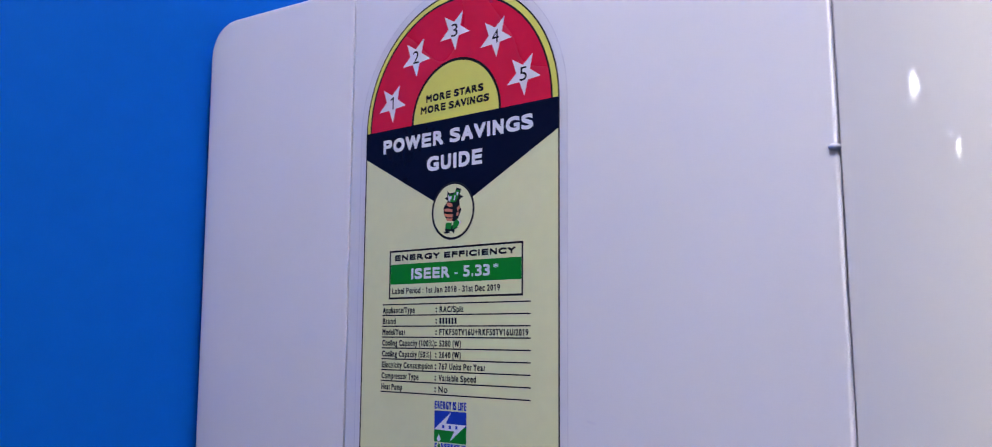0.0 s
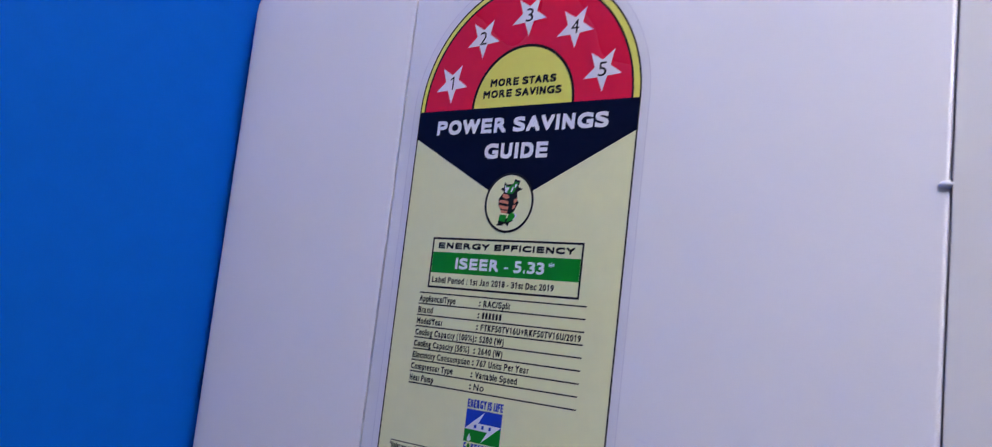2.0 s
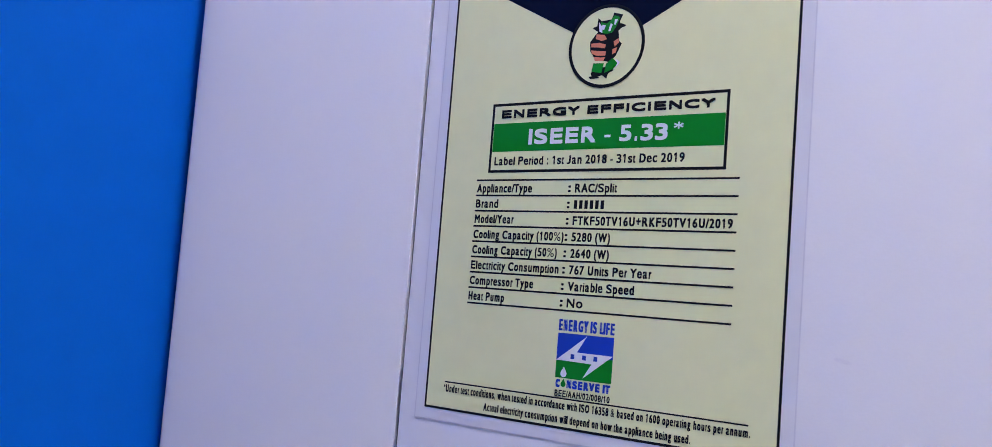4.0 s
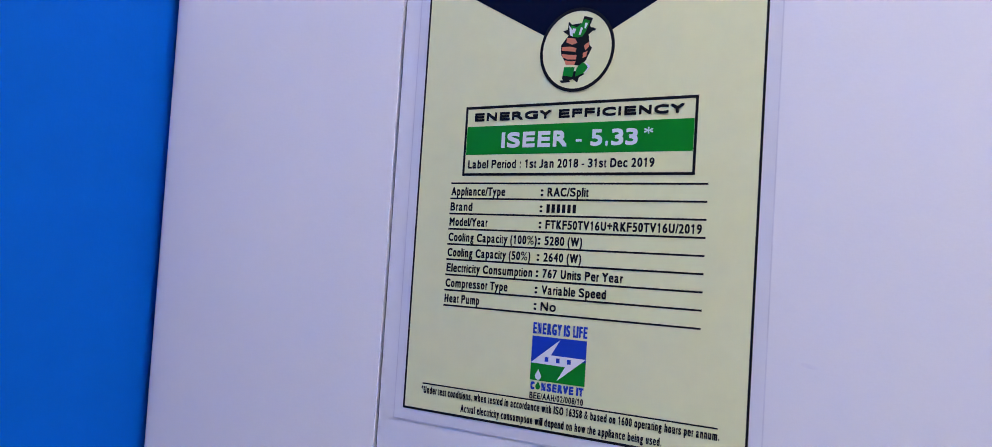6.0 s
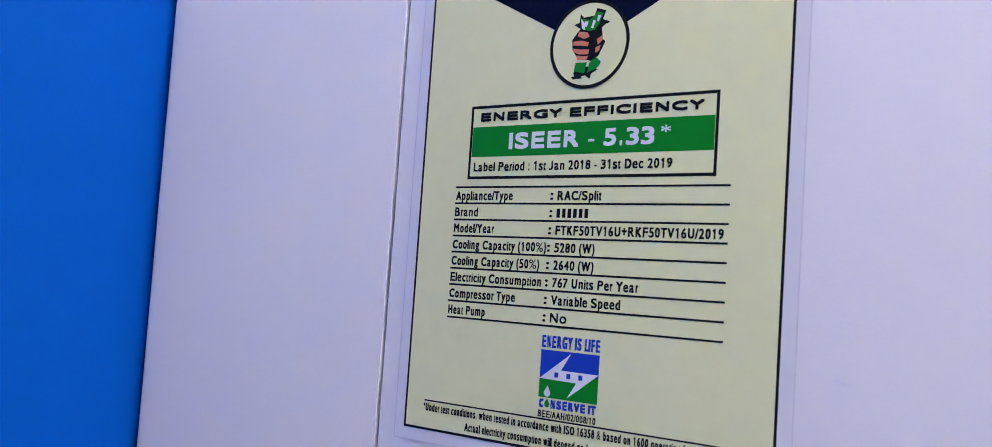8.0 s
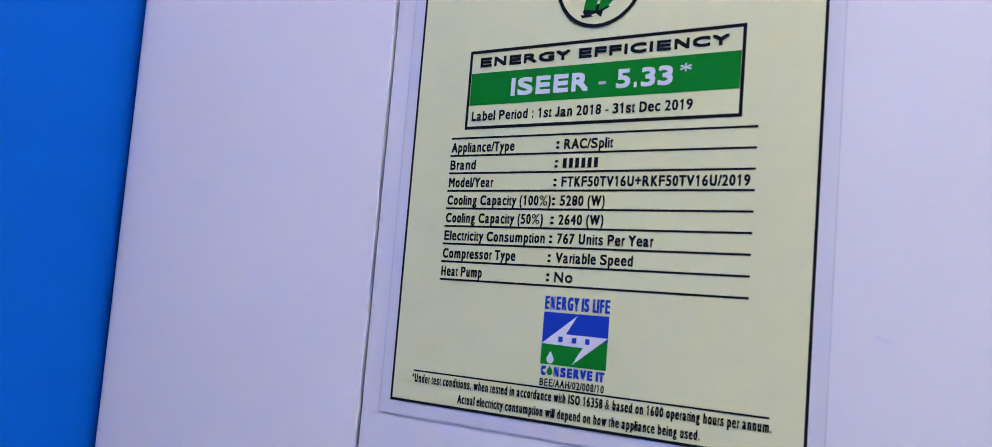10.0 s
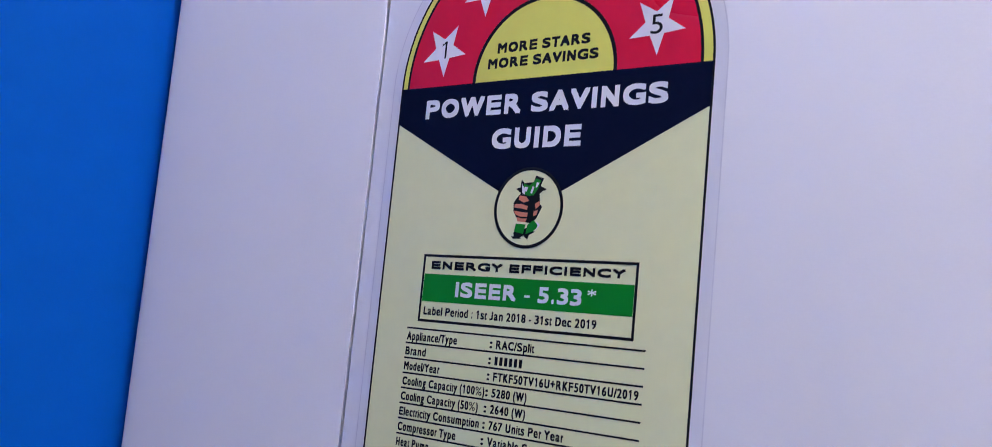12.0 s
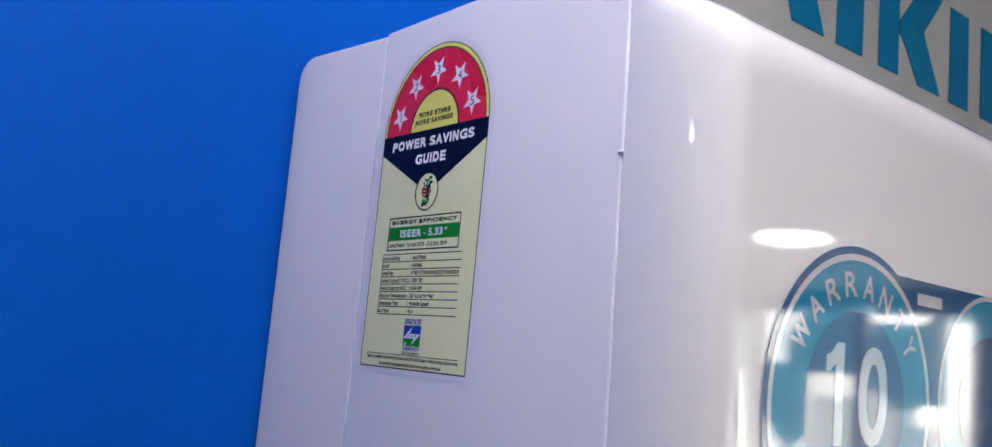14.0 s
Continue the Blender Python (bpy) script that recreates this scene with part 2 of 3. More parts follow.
def curve(p0, p1, p2, n):
    """Points of a quadratic curve, without its first one."""
    out = []
    for i in range(1, n + 1):
        t = i / n
        out.append(tuple((1 - t) ** 2 * a + 2 * t * (1 - t) * b + t * t * c for a, b, c in zip(p0, p1, p2)))
    return out


# side profile (y, z): flat top, sloping shoulder, tight turn into the upright front, tucked-in foot
SHOULDER = [(-0.98, ZT)] + curve((-0.98, ZT), (-1.305, ZT), (-1.50, 0.572), 12)
FRONT = curve((-1.50, 0.572), (-1.70, 0.440), (-1.88, 0.321), 6) + curve((-1.88, 0.321), (-2.0, 0.24), (YF, 0.05), 12)
FRONT += [(YF, 0.05 - 2.75 * k / 10) for k in range(1, 11)]
FRONT += [(YF + 0.75 * (k / 8) ** 2, -2.7 + (BOT + 0.25 + 2.7) * k / 8) for k in range(1, 9)]
SEAM_TOP = -1.470


def seam_y(z):
    return -1.470 - 0.019 * (0.4 - z)


def world_pt(x, y, z):
    return Vector((x * S, y * S, Z0 + z * S))


def prism(profile, left_x, right_x, round_left, skip=()):
    """Closed prism along x from a (y, z) profile; left_x(y, z) shapes the visible end, whose rim is rounded."""
    bm = bmesh.new()
    left = [bm.verts.new(world_pt(left_x(y, z), y, z)) for y, z in profile]
    right = [bm.verts.new(world_pt(right_x, y, z)) for y, z in profile]
    n = len(profile)
    bm.faces.new(left)
    bm.faces.new(right[::-1])
    for i in range(n):
        j = (i + 1) % n
        bm.faces.new((left[j], left[i], right[i], right[j]))
    bmesh.ops.recalc_face_normals(bm, faces=bm.faces)
    if round_left:
        kept = [(left[i], left[(i + 1) % n]) for i in range(n) if i not in skip]
        rim = [e for e in bm.edges if any(set(e.verts) == set(pair) for pair in kept)]
        bmesh.ops.bevel(bm, geom=rim, offset=round_left * S, segments=5, profile=0.5, affect="EDGES", clamp_overlap=True)
    return bm


def air_conditioner():
    unit = tagged(new("air_conditioner"), "white plastic split air conditioner indoor unit mounted on the blue wall", "air conditioner")
    # rear chassis, flaring a little towards the wall
    prof = [(0.606, 0.683)]
    rc = 0.165
    y_top, z_top = 1.562, 0.683
    prof += [(y_top - rc + rc * math.sin(a), z_top - rc + rc * math.cos(a)) for a in [radians(15 * k) for k in range(7)]]
    prof += [(1.566, -0.4), (1.572, -1.6), (1.58, BOT), (0.606, BOT)]

    def flare(y, z):
        f = (y - 0.600) / 0.96
        return (-0.0986 - 0.0069 * z) * max(0.0, f) + 0.003
    part("rear_chassis", prism(prof, flare, UNIT_W, 0.022, skip=(len(prof) - 1, len(prof) - 2)), M_REAR, unit, "matt white rear housing", smooth=True)
    # main casing
    prof = [(0.590, 0.695), (-0.2, 0.70)] + [p for p in SHOULDER if p[0] > SEAM_TOP + 0.01]
    below = [p for p in SHOULDER if p[0] <= SEAM_TOP + 0.01]
    z_end = prof[-1][1] + (below[0][1] - prof[-1][1]) * (prof[-1][0] - SEAM_TOP) / (prof[-1][0] - below[0][0])
    prof += [(seam_y(z_end), z_end), (seam_y(-1.0), -1.0), (seam_y(-2.4), -2.4), (seam_y(BOT + 0.2), BOT + 0.2), (0.590, BOT + 0.02)]
    part("casing", prism(prof, lambda y, z: 0.0, UNIT_W, 0.014, skip=(len(prof) - 1, len(prof) - 2)), M_SHELL, unit, "satin white main casing", smooth=True)
    # dark recess behind the joints; its grey paints the shade in the gaps
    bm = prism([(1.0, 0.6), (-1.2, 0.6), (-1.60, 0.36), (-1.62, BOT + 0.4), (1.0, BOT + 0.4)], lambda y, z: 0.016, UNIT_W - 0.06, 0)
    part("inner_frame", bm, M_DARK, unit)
    # glossy front panel, rounded at its ends
    bm = bmesh.new()
    corner = 0.23
    outline = [(seam_y(z_end) - 0.008, z_end - 0.005)] + FRONT
    rows = []
    for yo, z in outline:
        ys = seam_y(z) - 0.009
        depth = max(0.0, ys - yo)
        sec = []
        for k in range(17):
            a = math.pi / 2 * k / 16
            p = 2 / 2.5
            sec.append((corner - corner * math.cos(a) ** p, ys - depth * math.sin(a) ** p))
        sec = [(0.08, ys + 0.004), (0.012, ys + 0.002)] + sec + [(corner + 0.004, sec[-1][1]), (corner + 0.02, sec[-1][1])]
        sec += [(UNIT_W - x, y) for x, y in sec[::-1]]
        rows.append([bm.verts.new(world_pt(x, y, z)) for x, y in sec])
    for a, b in zip(rows, rows[1:]):
        for i in range(len(a) - 1):
            bm.faces.new((a[i], a[i + 1], b[i + 1], b[i]))
    bm.faces.new(rows[-1][::-1])
    bmesh.ops.recalc_face_normals(bm, faces=bm.faces)
    part("front_panel", bm, M_FRONT, unit, "glossy white front panel with rounded ends", smooth=True)
    # small tab at the joint
    bm = bmesh.new()
    bmesh.ops.create_uvsphere(bm, u_segments=14, v_segments=8, radius=1.0)
    for v in bm.verts:
        v.co = world_pt(0.003 + 0.013 * v.co.x, -1.475 + 0.020 * v.co.y, -0.305 + 0.011 * v.co.z)
    part("tab", bm, M_SHELL, unit, smooth=True)
    # faint scuff on the side
    bm = bmesh.new()
    ring = [bm.verts.new(world_pt(-0.0004, -0.639 + 0.020 * math.cos(a), -1.122 + 0.005 * math.sin(a) + 0.003 * math.cos(a)))
            for a in [radians(20 * i) for i in range(18)]]
    bm.faces.new(ring)
    part("scuff_mark", bm, M_SCUFF, unit)
    return unit


air_conditioner()


# ---- flat print builders; u runs right, v up, in units of the sheet's scale ----
def flat(points, h, k):
    bm = bmesh.new()
    bm.faces.new([bm.verts.new((u * k, v * k, h)) for u, v in points])
    return bm


def band(outer, inner, h, k, closed=True):
    """Strip between two outlines of equal length."""
    bm = bmesh.new()
    a = [bm.verts.new((u * k, v * k, h)) for u, v in outer]
    b = [bm.verts.new((u * k, v * k, h)) for u, v in inner]
    n = len(a)
    for i in range(n if closed else n - 1):
        j = (i + 1) % n
        bm.faces.new((a[i], a[j], b[j], b[i]))
    bmesh.ops.recalc_face_normals(bm, faces=bm.faces)
    if bm.faces[:][0].normal.z < 0:
        bmesh.ops.reverse_faces(bm, faces=bm.faces)
    return bm


def arc(cx, cy, r, a0, a1, n):
    return [(cx + r * math.cos(radians(a0 + (a1 - a0) * i / n)), cy + r * math.sin(radians(a0 + (a1 - a0) * i / n))) for i in range(n + 1)]


def rect(u0, v0, u1, v1):
    return [(u0, v0), (u1, v0), (u1, v1), (u0, v1)]


def frame_bm(u0, v0, u1, v1, w, h, k):
    return band(rect(u0, v0, u1, v1), rect(u0 + w, v0 + w, u1 - w, v1 - w), h, k)


def text_mesh(body):
    cu = bpy.data.curves.new("text", "FONT")
    cu.body, cu.size, cu.resolution_u = body, 1.0, 4
    ob = new("text", cu)
    dg = bpy.context.evaluated_depsgraph_get()
    me = bpy.data.meshes.new_from_object(ob.evaluated_get(dg))
    bpy.data.objects.remove(ob)
    bpy.data.curves.remove(cu)
    return me


# proportions of a plain grotesque: advance widths in thousandths of the type size
ADVANCE = {ch: w for w, chars in ((222, "ijl"), (278, " I.,:/ft"), (333, "()-r"), (389, "*"), (500, "Jcksvxyz"), (556, "0123456789Labdeghnopqu"),
                                  (584, "+"), (611, "FTZ"), (667, "BEKPSVXY&"), (690, "A"), (722, "CDHNRUw"), (778, "GOQ"), (833, "Mm"),
                                  (889, "%"), (944, "W")) for ch in chars}
CAP_EM = 0.718     # capital height in type sizes
GLYPHS = {}


def bearings(ch):
    """Blank space left and right of a letter, in type sizes."""
    if ch == "1":
        return 0.101, 0.190
    left = 0.078 if ch in "BDEFHIKLMNPRU" else 0.066 if ch in "bhiklmnpru" else 0.087 if ch in ".,:" else 0.016 if ch in "AVWTYXZvwyxftJ" else 0.04
    right = 0.078 if ch in "HIMNUJ" else 0.066 if ch in "dhilmnuqag" else 0.087 if ch in ".,:" else 0.016 if ch in "AVWTYXZKLvwyxftkr" else 0.042
    return (-0.017, -0.017) if ch == "/" else (left, right)


def glyph(ch):
    """One letter: points with x from 0 to 1 over its width and y in capital heights, its faces, and its raw width."""
    if ch in GLYPHS:
        return GLYPHS[ch]
    if ch == "1":
        pts, polys, wide = [(0.62, 0), (1, 0), (1, 1), (0.70, 1), (0.62, 0.86), (0.0, 0.72), (0.0, 0.86), (0.36, 0.90)], [[0, 1, 2, 3, 4], [5, 4, 3, 7, 6]], 0.26
    else:
        me = text_mesh(ch)
        xs, ys = [v.co.x for v in me.vertices], [v.co.y for v in me.vertices]
        x0, wide, y0, tall = min(xs), max(xs) - min(xs), min(ys), max(ys) - min(ys)

        def high(y):
            if ch.isupper() or ch.isdigit() or ch in "&%/":
                return (y - y0) / tall
            if ch == "*":
                return 0.58 + 0.44 * (y - y0) / tall
            if ch in "()":
                return -0.28 + 1.30 * (y - y0) / tall
            if y > 0.449:
                return 0.728 + (y - 0.449) / 0.233 * 0.272
            return y / 0.449 * 0.728 if y > 0 else y * 1.26
        pts = [((x - x0) / wide, high(y)) for x, y in zip(xs, ys)]
        polys = [list(p.vertices) for p in me.polygons]
        bpy.data.meshes.remove(me)
    GLYPHS[ch] = pts, polys, wide
    return GLYPHS[ch]


def letter(ch, u0, u1, v0, cap, stem):
    """Points and faces of one letter between u0 and u1 on the baseline v0, its strokes brought to stem capital heights."""
    pts, polys, wide = glyph(ch)
    wx = min(max(0.0, (stem * cap - 0.098 * (u1 - u0) / wide) / 2), 0.2 * (u1 - u0))
    if ch in "Iil":
        mid, wx = (u0 + u1) / 2, 0.0
        u0, u1 = mid - stem * cap / 2, mid + stem * cap / 2
    if ch in "%&-":
        wx *= 0.3
    wy = 0.0 if ch in "Iil%&-" else max(0.0, (0.80 * stem - 0.09) * cap / 2) * (0.7 if ch.islower() or ch.isdigit() else 1.0)
    verts, faces = [], []
    shifts = [(i * wx, j * wy) for j in (-1, 0, 1) for i in (-1, 0, 1)] if wx or wy else [(0, 0)]
    for n, (dx, dy) in enumerate(shifts):
        verts += [(u0 + wx + x * (u1 - u0 - 2 * wx) + dx, v0 + wy + y * (cap - 2 * wy) + dy, 1.0e-6 * n) for x, y in pts]
        faces += [[v + n * len(pts) for v in p] for p in polys]
    return verts, faces


def words(name, body, u0, u1, v0, cap, h, k, mat, parent, stem=0.15, label=""):
    """One printed line from u0 to u1 on the baseline v0 with capitals of the given height."""
    total = sum(ADVANCE[ch] for ch in body) / 1000
    em = (u1 - u0) / (total - bearings(body[0])[0] - bearings(body[-1])[1])
    pen, verts, faces = u0 - bearings(body[0])[0] * em, [], []
    for ch in body:
        if ch != " ":
            lead, trail = bearings(ch)
            pts, polys = letter(ch, pen + lead * em, pen + (ADVANCE[ch] / 1000 - trail) * em, v0, cap, stem)
            faces += [[v + len(verts) for v in p] for p in polys]
            verts += pts
        pen += ADVANCE[ch] / 1000 * em
    me = bpy.data.meshes.new(name)
    me.from_pydata([(u * k, v * k, h + z) for u, v, z in verts], [], faces)
    me.materials.append(mat)
    ob = new(name, me)
    ob.parent = parent
    if label:
        tagged(ob, label)
    return ob


# ---- energy label ----
def energy_label():
    k = S
    ob = tagged(new("energy_label"), "cream energy label with red arch and white stars on white plastic", "label")
    ob.matrix_world = Matrix(((0, 0, -1, -0.00005), (-1, 0, 0, 0), (0, 1, 0, Z0), (0, 0, 0, 1)))
    d = 0.00002
    ac, ar = 0.006, 0.506
    outline = [(ac - ar, -1.366), (ac + ar, -1.366)] + arc(ac, 0, ar, 0, 180, 48)

    def grown(m):
        return [(ac - ar - m, -1.366 - m), (ac + ar + m, -1.366 - m)] + arc(ac, 0, ar + m, 0, 180, 48)
    part("margin", flat(grown(0.034), d, k), M_SHEET, ob, "clear glossy film margin")
    # darker line painted for the shade that the film's thin edge catches
    part("margin_edge_shade", band(grown(0.034), grown(0.0305), 1.5 * d, k), M_EDGE_SHADE, ob, "painted shade line along the edge of the clear film")
    part("ground", flat(outline, 2 * d, k), M_CREAM, ob)
    part("outline", band(outline, grown(-0.0065), 3 * d, k), M_BLACK, ob)
    part("arch_ring", band(arc(ac, 0, 0.4995, 0, 180, 48), arc(ac - 0.004, 0, 0.480, 0, 180, 48), 3 * d, k, False), M_YELLOW, ob)
    part("arch_ring_line", band(arc(ac - 0.004, 0, 0.480, 0, 180, 48), arc(ac - 0.004, 0, 0.472, 0, 180, 48), 3 * d, k, False), M_BLACK, ob)
    part("arch", band(arc(ac - 0.004, 0, 0.472, 0, 180, 48), arc(ac, 0, 0.236, 0, 180, 48), 3 * d, k, False), M_RED, ob, "red arch")
    part("dome_line", band(arc(ac, 0, 0.236, 0, 180, 40), arc(ac, 0, 0.225, 0, 180, 40), 3 * d, k, False), M_BLACK, ob)
    part("dome", flat(arc(ac, 0, 0.225, 0, 180, 40), 3 * d, k), M_YELLOW, ob, "yellow half disc")
    part("banner", flat([(ac - ar, 0.0), (ac - ar, -0.108), (0.003, -0.373), (ac + ar, -0.110), (ac + ar, 0.0)], 3 * d, k), M_NAVY, ob, "navy pointed banner")
    # stars with numerals
    for i, (u, v) in enumerate(((-0.347, 0.111), (-0.212, 0.281), (0.0, 0.350), (0.212, 0.281), (0.347, 0.111))):
        pts = []
        for j in range(10):
            r = 0.083 if j % 2 == 0 else 0.034
            a = radians(-86 + 36 * j)
            pts.append((u + r * math.cos(a), v + r * math.sin(a)))
        star = part("star", flat(pts, 4 * d, k), M_WHITE, ob)
        w = 0.034 if i else 0.018
        words("numeral", str(i + 1), u - w / 2, u + w / 2, v - 0.026, 0.052, 5 * d, k, M_BLACK, star, stem=0.10)
    words("lettering", "MORE STARS", -0.150, 0.154, 0.081, 0.030, 4 * d, k, M_BLACK, ob, stem=0.28)
    words("lettering", "MORE SAVINGS", -0.179, 0.183, 0.037, 0.030, 4 * d, k, M_BLACK, ob, stem=0.28)
    words("lettering", "POWER SAVINGS", -0.394, 0.394, -0.0985, 0.057, 4 * d, k, M_WHITE, ob, stem=0.275)
    words("lettering", "GUIDE", -0.140, 0.151, -0.199, 0.059, 4 * d, k, M_WHITE, ob, stem=0.275)
    # round emblem of plain shapes
    cu, cv = 0.003, -0.365
    disc = part("emblem", flat(arc(cu, cv, 0.107, 0, 360, 48)[:-1], 4 * d, k), M_CREAM, ob, "round emblem of green, salmon and black shapes")
    part("emblem_rim", band(arc(cu, cv, 0.112, 0, 360, 48)[:-1], arc(cu, cv, 0.103, 0, 360, 48)[:-1], 5 * d, k), M_BLACK, disc)
    E1 = 5 * d

    def shape(name, pts, mat, layer):
        part(name, flat([(cu + a, cv + b) for a, b in pts], E1 + layer * d, k), mat, disc)
    shape("dark_shape", [(-0.028, 0.078), (-0.018, 0.068), (0.012, 0.070), (0.018, 0.088), (0.044, 0.080), (0.036, 0.060), (0.050, 0.050),
                         (0.034, 0.038), (0.038, 0.010), (0.046, 0.002), (0.030, -0.030), (0.014, -0.044), (-0.030, -0.034), (-0.046, -0.010),
                         (-0.048, 0.014), (-0.034, 0.032), (-0.026, 0.040), (-0.044, 0.052), (-0.030, 0.056)], M_BLACK, 0)
    shape("green_shape", [(-0.020, 0.066), (-0.002, 0.060), (0.010, 0.068), (0.020, 0.080), (0.036, 0.074), (0.026, 0.048), (0.012, 0.030), (-0.014, 0.036)], M_GREEN, 1)
    shape("pale_shape", [(-0.014, 0.058), (-0.004, 0.056), (-0.008, 0.044), (-0.018, 0.046)], M_WHITE, 2)
    shape("pale_shape", [(0.010, 0.060), (0.016, 0.056), (0.010, 0.038), (0.004, 0.040)], M_WHITE, 2)
    shape("salmon_bar", [(-0.030, 0.034), (-0.006, 0.030), (0.002, 0.018), (-0.014, 0.014), (-0.032, 0.022)], M_SALMON, 1)
    shape("salmon_bar", [(-0.044, 0.010), (-0.020, 0.010), (0.000, 0.004), (-0.002, -0.006), (-0.024, -0.002), (-0.044, 0.000)], M_SALMON, 1)
    shape("salmon_bar", [(-0.044, -0.008), (-0.022, -0.012), (0.002, -0.014), (0.000, -0.026), (-0.026, -0.024), (-0.040, -0.018)], M_SALMON, 1)
    shape("salmon_bar", [(-0.034, -0.026), (-0.014, -0.030), (0.000, -0.030), (-0.004, -0.040), (-0.030, -0.038)], M_SALMON, 1)
    shape("salmon_bar", [(0.022, 0.010), (0.036, 0.018), (0.038, 0.006), (0.026, -0.004)], M_SALMON, 1)
    shape("salmon_bar", [(0.020, -0.010), (0.034, -0.006), (0.030, -0.020), (0.020, -0.024)], M_SALMON, 1)
    shape("dark_shape", [(-0.040, -0.070), (-0.034, -0.084), (-0.006, -0.078), (0.008, -0.088), (0.012, -0.074), (0.030, -0.066), (0.004, -0.056), (-0.030, -0.060)], M_BLACK, 0)
    shape("green_shape", [(-0.034, -0.044), (-0.002, -0.046), (-0.008, -0.072), (-0.038, -0.066)], M_GREEN, 1)
    shape("green_shape", [(0.004, -0.048), (0.022, -0.034), (0.040, -0.050), (0.024, -0.064), (0.000, -0.072)], M_GREEN, 1)
    shape("pale_shape", [(0.030, -0.036), (0.045, -0.047), (0.026, -0.067), (0.037, -0.050)], M_WHITE, 2)
    shape("pale_shape", [(-0.026, 0.067), (-0.014, 0.052), (-0.013, 0.036), (-0.022, 0.040)], M_WHITE, 2)
    shape("pale_shape", [(0.022, 0.070), (0.031, 0.068), (0.024, 0.054), (0.020, 0.056)], M_WHITE, 2)
    shape("dark_shape", [(-0.004, 0.030), (0.010, 0.034), (0.030, 0.030), (0.022, 0.012), (0.018, -0.028), (0.006, -0.036), (0.006, 0.012)], M_BLACK, 2)
    shape("dark_shape", [(-0.046, -0.079), (-0.020, -0.079), (-0.012, -0.085), (-0.040, -0.086)], M_BLACK, 1)
    shape("dark_shape", [(0.044, 0.056), (0.056, 0.050), (0.050, 0.046), (0.040, 0.048)], M_BLACK, 1)
    # rating box
    part("rating_box", frame_bm(-0.343, -0.697, 0.350, -0.502, 0.0075, 3 * d, k), M_BLACK, ob)
    part("rating_band", flat(rect(-0.3345, -0.638, 0.3415, -0.5585), 3 * d, k), M_GREEN, ob, "green band")
    words("lettering", "ENERGY EFFICIENCY", -0.311, 0.315, -0.5445, 0.0235, 4 * d, k, M_BLACK, ob, stem=0.34)
    words("lettering", "ISEER - 5.33", -0.215, 0.194, -0.6205, 0.043, 4 * d, k, M_WHITE, ob, stem=0.275)
    words("lettering", "*", 0.210, 0.235, -0.6155, 0.039, 4 * d, k, M_WHITE, ob, stem=0.17)
    words("lettering", "Label Period : 1st Jan 2018 - 31st Dec 2019", -0.324, 0.243, -0.6765, 0.0235, 4 * d, k, M_BLACK, ob, stem=0.215)
    # data table
    v_top, v_low = -0.718, -1.0623
    step = (v_low - v_top) / 8
    for i in range(9):
        v = v_top + i * step
        part("rule_line", flat(rect(-0.379, v - 0.0024, 0.385, v + 0.0024), 3 * d, k), M_BLACK, ob)
    table = (("Appliance/Type", -0.193, "RAC/Split", 0.064), ("Brand", -0.300, None, 0.036),
             ("Model/Year", -0.245, "FTKF50TV16U+RKF50TV16U/2019", 0.375), ("Cooling Capacity (100%)", -0.083, "5280 (W)", 0.054),
             ("Cooling Capacity (50%)", -0.100, "2640 (W)", 0.054), ("Electricity Consumption", -0.091, "767 Units Per Year", 0.175),
             ("Compressor Type", -0.166, "Variable Speed", 0.131), ("Heat Pump", -0.256, "No", -0.012))
    for i, (key, u1, value, u2) in enumerate(table):
        base = v_top + i * step - 0.0345
        words("lettering", key, -0.376, u1, base, 0.0235, 4 * d, k, M_BLACK, ob, stem=0.215)
        words("lettering", ":", -0.0800, -0.0715, base + 0.001, 0.0235, 4 * d, k, M_BLACK, ob, stem=0.22)
        if value:
            words("lettering", value, -0.059, u2, base, 0.0235, 4 * d, k, M_BLACK, ob, stem=0.215)
        else:
            for n in range(6):
                a = -0.059 + n * (u2 + 0.059) / 6
                part("word_bar", flat(rect(a, base, a + 0.0098, base + 0.0225), 4 * d, k), M_BLACK, ob)
    # conservation mark
    mark = part("mark", flat(rect(-0.078, -1.2355, 0.085, -1.1205), 3 * d, k), M_BLUE, ob, "square blue and green mark with white zigzag")
    part("mark_green", flat([(-0.078, -1.2355), (0.085, -1.2355), (0.085, -1.176), (-0.078, -1.192)], 4 * d, k), M_GREEN, mark)
    part("mark_zigzag", flat([(-0.078, -1.1905), (0.008, -1.124), (-0.018, -1.1665), (0.085, -1.1675), (0.002, -1.2315), (0.026, -1.1925)], 5 * d, k), M_WHITE, mark)
    for u in (-0.036, -0.002, 0.031):
        part("word_bar", flat(rect(u, -1.1845, u + 0.011, -1.1725), 6 * d, k), M_BLUE, mark)
    drop = [(-0.0535, -1.206)] + arc(-0.0535, -1.2245, 0.0092, 20, -200, 14)
    part("mark_drop", flat(drop[::-1], 5 * d, k), M_WHITE, mark)
    words("lettering", "ENERGY IS LIFE", -0.077, 0.085, -1.1145, 0.0295, 4 * d, k, M_BLUE, ob, stem=0.20)
    words("lettering", "C", -0.075, -0.0625, -1.2605, 0.021, 4 * d, k, M_BLUE, ob, stem=0.30)
    words("lettering", "NSERVE IT", -0.042, 0.083, -1.2605, 0.021, 4 * d, k, M_BLUE, ob, stem=0.30)
    part("leaf_dot", flat([(-0.0525, -1.2375)] + arc(-0.0525, -1.2515, 0.0075, 40, -220, 14), 4 * d, k), M_GREEN, ob)
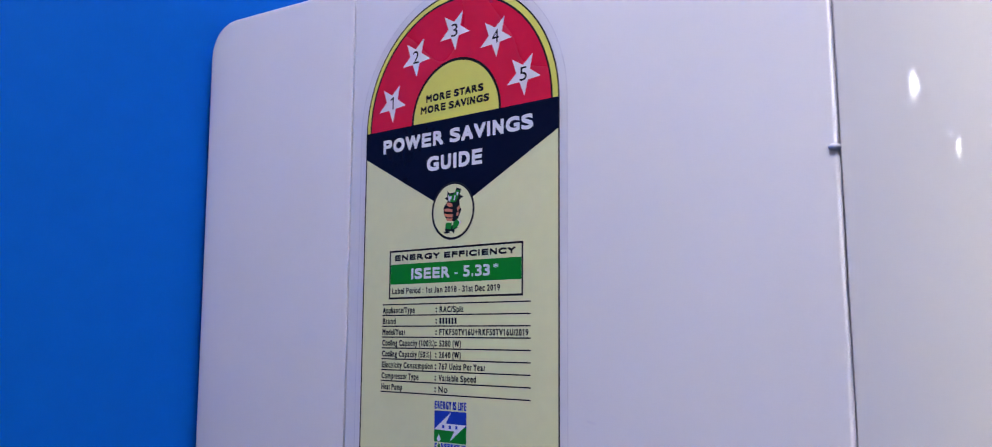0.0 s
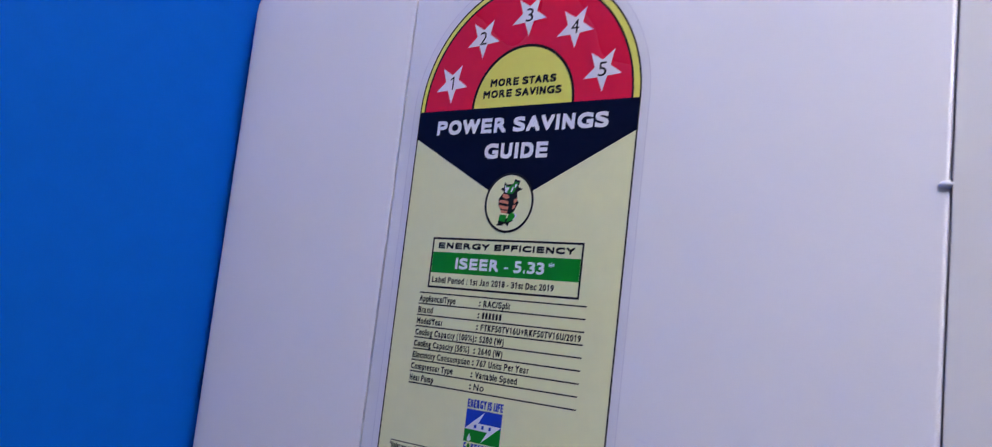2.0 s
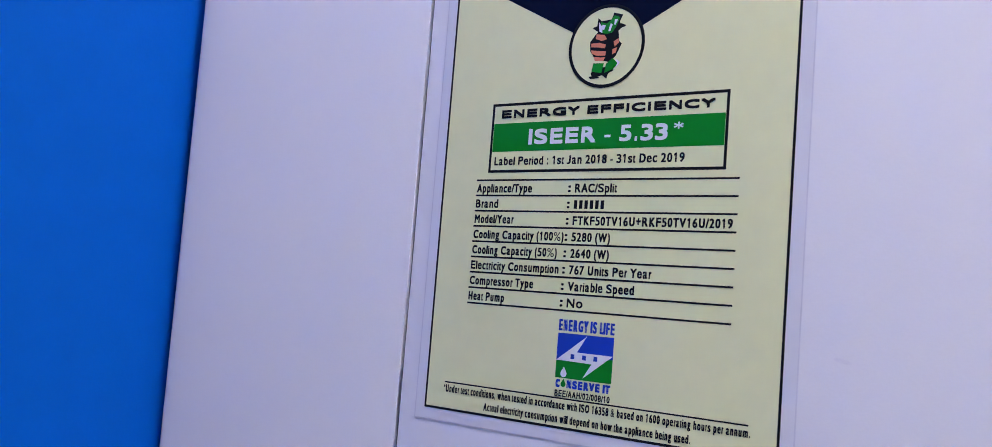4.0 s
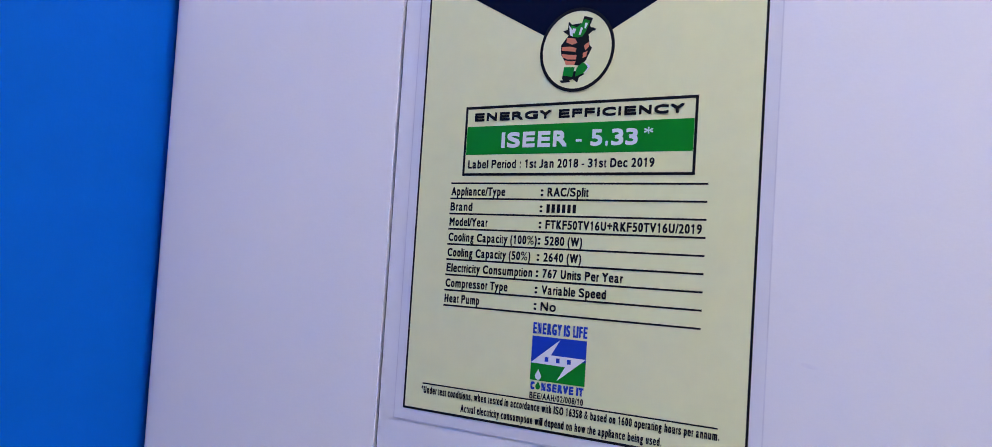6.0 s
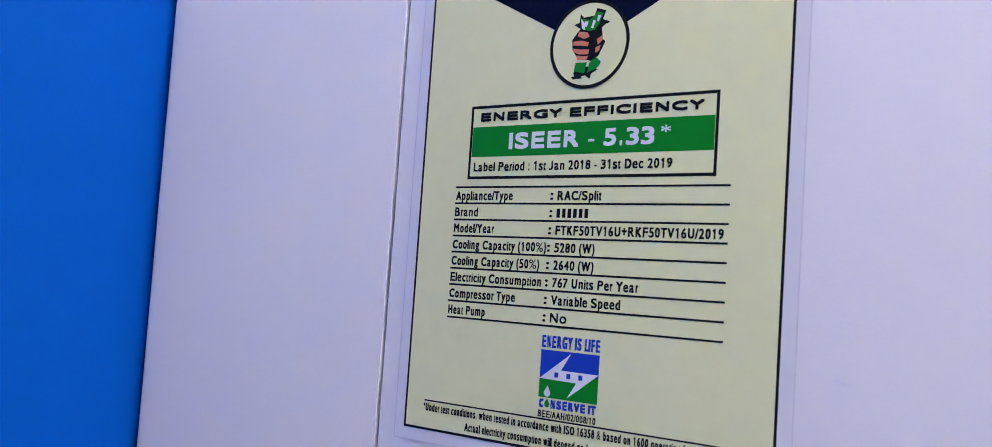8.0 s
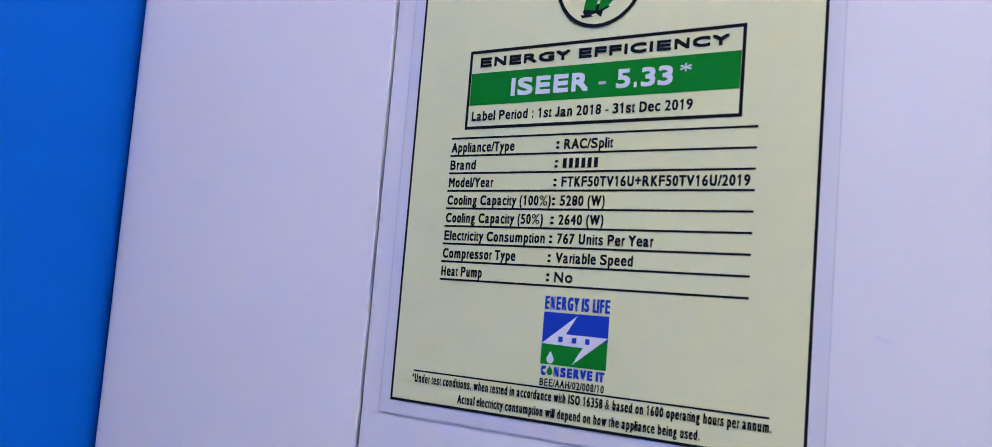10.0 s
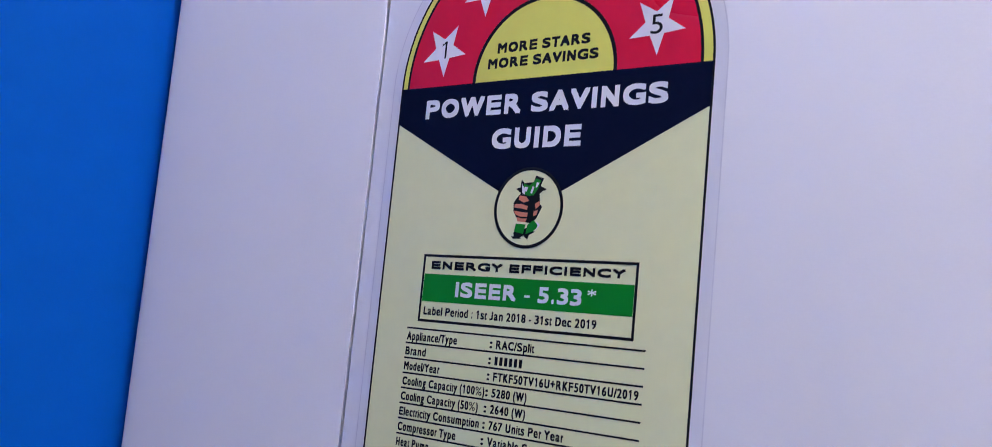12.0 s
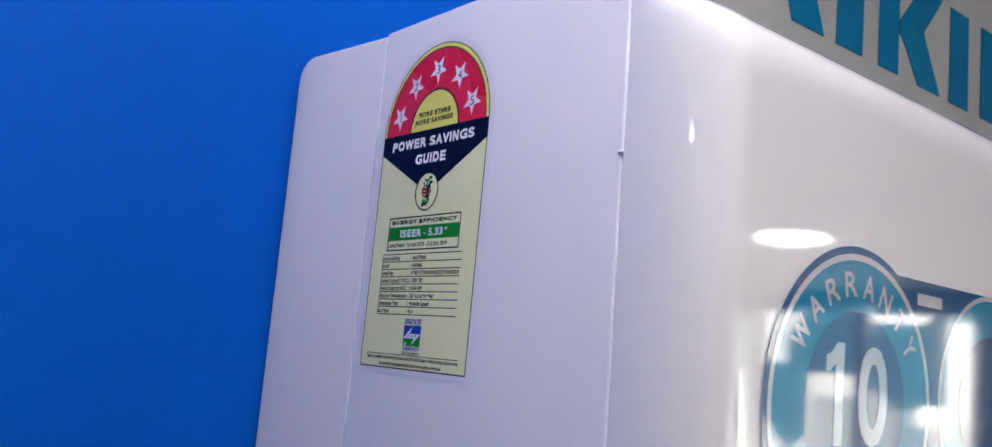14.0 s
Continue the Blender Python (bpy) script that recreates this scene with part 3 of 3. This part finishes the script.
    words("lettering", "BEE/AAH/02/008/10", -0.076, 0.084, -1.2835, 0.0165, 4 * d, k, M_BLACK, ob, stem=0.19)
    part("rule_line", flat(rect(-0.434, -1.290, 0.439, -1.2862), 3 * d, k), M_BLACK, ob)
    words("lettering", "*Under test conditions, when tested in accordance with ISO 16358 & based on 1600 operating hours per annum.",
          -0.436, 0.444, -1.3155, 0.0205, 4 * d, k, M_BLACK, ob, stem=0.19)
    words("lettering", "Actual electricity consumption will depend on how the appliance being used.",
          -0.296, 0.302, -1.3505, 0.0205, 4 * d, k, M_BLACK, ob, stem=0.19)
    return ob


energy_label()


# ---- warranty sticker on the front panel ----
def warranty_sticker():
    k = S
    ob = tagged(new("warranty_sticker"), "glossy blue and teal round warranty sticker on the white front panel", "sticker")
    ob.matrix_world = Matrix(((1, 0, 0, 0), (0, 0, -1, YF * S - 0.0003), (0, 1, 0, Z0), (0, 0, 0, 1)))
    d = 0.00012
    cx, cy, r = 1.11, -1.325, 0.735
    left = arc(cx, cy, r, 62, 298, 60)
    sheet = left + [(3.1, -2.02), (3.3, -1.9), (3.3, -0.85), (3.1, -0.67)]
    part("film", flat(sheet, d, k), M_FILM_DARK, ob)
    for c, rr, w in (((cx, cy), 0.70, 0.03), ((2.50, -1.27), 0.60, 0.026)):
        ring = part("disc", flat(arc(*c, rr - w, 0, 360, 64)[:-1], 2 * d, k), M_FILM_TEAL, ob, "teal disc")
        part("ring", band(arc(*c, rr, 0, 360, 64)[:-1], arc(*c, rr - w, 0, 360, 64)[:-1], 2 * d, k), M_FILM_PALE, ob)
        part("core", flat(arc(*c, rr * 0.62, 0, 360, 64)[:-1], 3 * d, k), M_FILM_DARK, ring, "dark blue centre")
    # curved word along the ring
    text = "WARRANTY"
    for i, ch in enumerate(text):
        wide = 0.000165 * ADVANCE[ch]
        pts, polys = letter(ch, -wide / 2 + 0.008, wide / 2 - 0.008, 0.0, 0.118, 0.17)
        a = radians(148 - i * 16.5)
        rot = Matrix.Rotation(a - math.pi / 2, 4, "Z")
        me = bpy.data.meshes.new("letter")
        verts = [(rot @ Vector((u, v, 0))) + Vector((cx + 0.50 * math.cos(a), cy + 0.50 * math.sin(a), 0)) for u, v, _ in pts]
        me.from_pydata([(p.x * k, p.y * k, 3 * d + z) for p, (_, _, z) in zip(verts, pts)], [], polys)
        me.materials.append(M_FILM_PALE)
        new("letter", me).parent = ob
    words("numeral", "10", cx - 0.27, cx + 0.27, cy - 0.18, 0.46, 4 * d, k, M_FILM_PALE, ob, stem=0.17)
    part("word_bar", flat(rect(1.66, -0.80, 1.92, -0.74), 2 * d, k), M_FILM_PALE, ob)
    part("word_bar", flat(rect(cx - 0.3, cy - 0.38, cx + 0.3, cy - 0.27), 4 * d, k), M_FILM_PALE, ob)
    return ob


warranty_sticker()


# ---- sign on the wall above the unit ----
def wall_sign():
    ob = tagged(new("wall_sign"), "light grey wall sign board with raised teal plain shapes", "sign")
    y = WALL_Y
    ob.location = (0, y, Z0)
    part("board", box_bm((2.3 * S, -0.012, 0.75 * S), (16.0 * S, 0.0, 4.9 * S), 0.0015), M_BOARD, ob)

    def raised(pts):
        bm = bmesh.new()
        f = bm.faces.new([bm.verts.new(((u - 0.12) * S, -0.0121, v * S)) for u, v in pts])
        ext = bmesh.ops.extrude_face_region(bm, geom=[f])
        for v in [g for g in ext["geom"] if isinstance(g, bmesh.types.BMVert)]:
            v.co.y -= 0.0008
        bmesh.ops.recalc_face_normals(bm, faces=bm.faces)
        part("teal_shape", bm, M_TEAL, ob)
    lo, hi = 2.72, 4.06
    raised([(4.05, lo), (4.65, lo), (5.05, hi), (4.55, hi)])
    raised([(5.72, lo), (6.36, lo), (5.75, hi), (5.15, hi)])
    raised([(6.62, lo), (7.2, lo), (7.2, hi), (6.62, hi)])
    raised([(7.58, lo), (8.06, lo), (8.06, hi), (7.58, hi)])
    raised([(8.58, lo), (9.18, lo), (8.70, 3.46), (9.20, hi), (8.62, hi), (8.07, 3.44), (8.07, 3.30), (8.26, 3.12)])
    raised([(9.45, lo), (10.0, lo), (10.0, hi), (9.45, hi)])
    raised([(10.4, lo), (10.9, lo), (10.9, hi), (10.4, hi)])
    raised([(11.5, lo), (12.0, lo), (12.0, hi), (11.5, hi)])
    return ob


wall_sign()
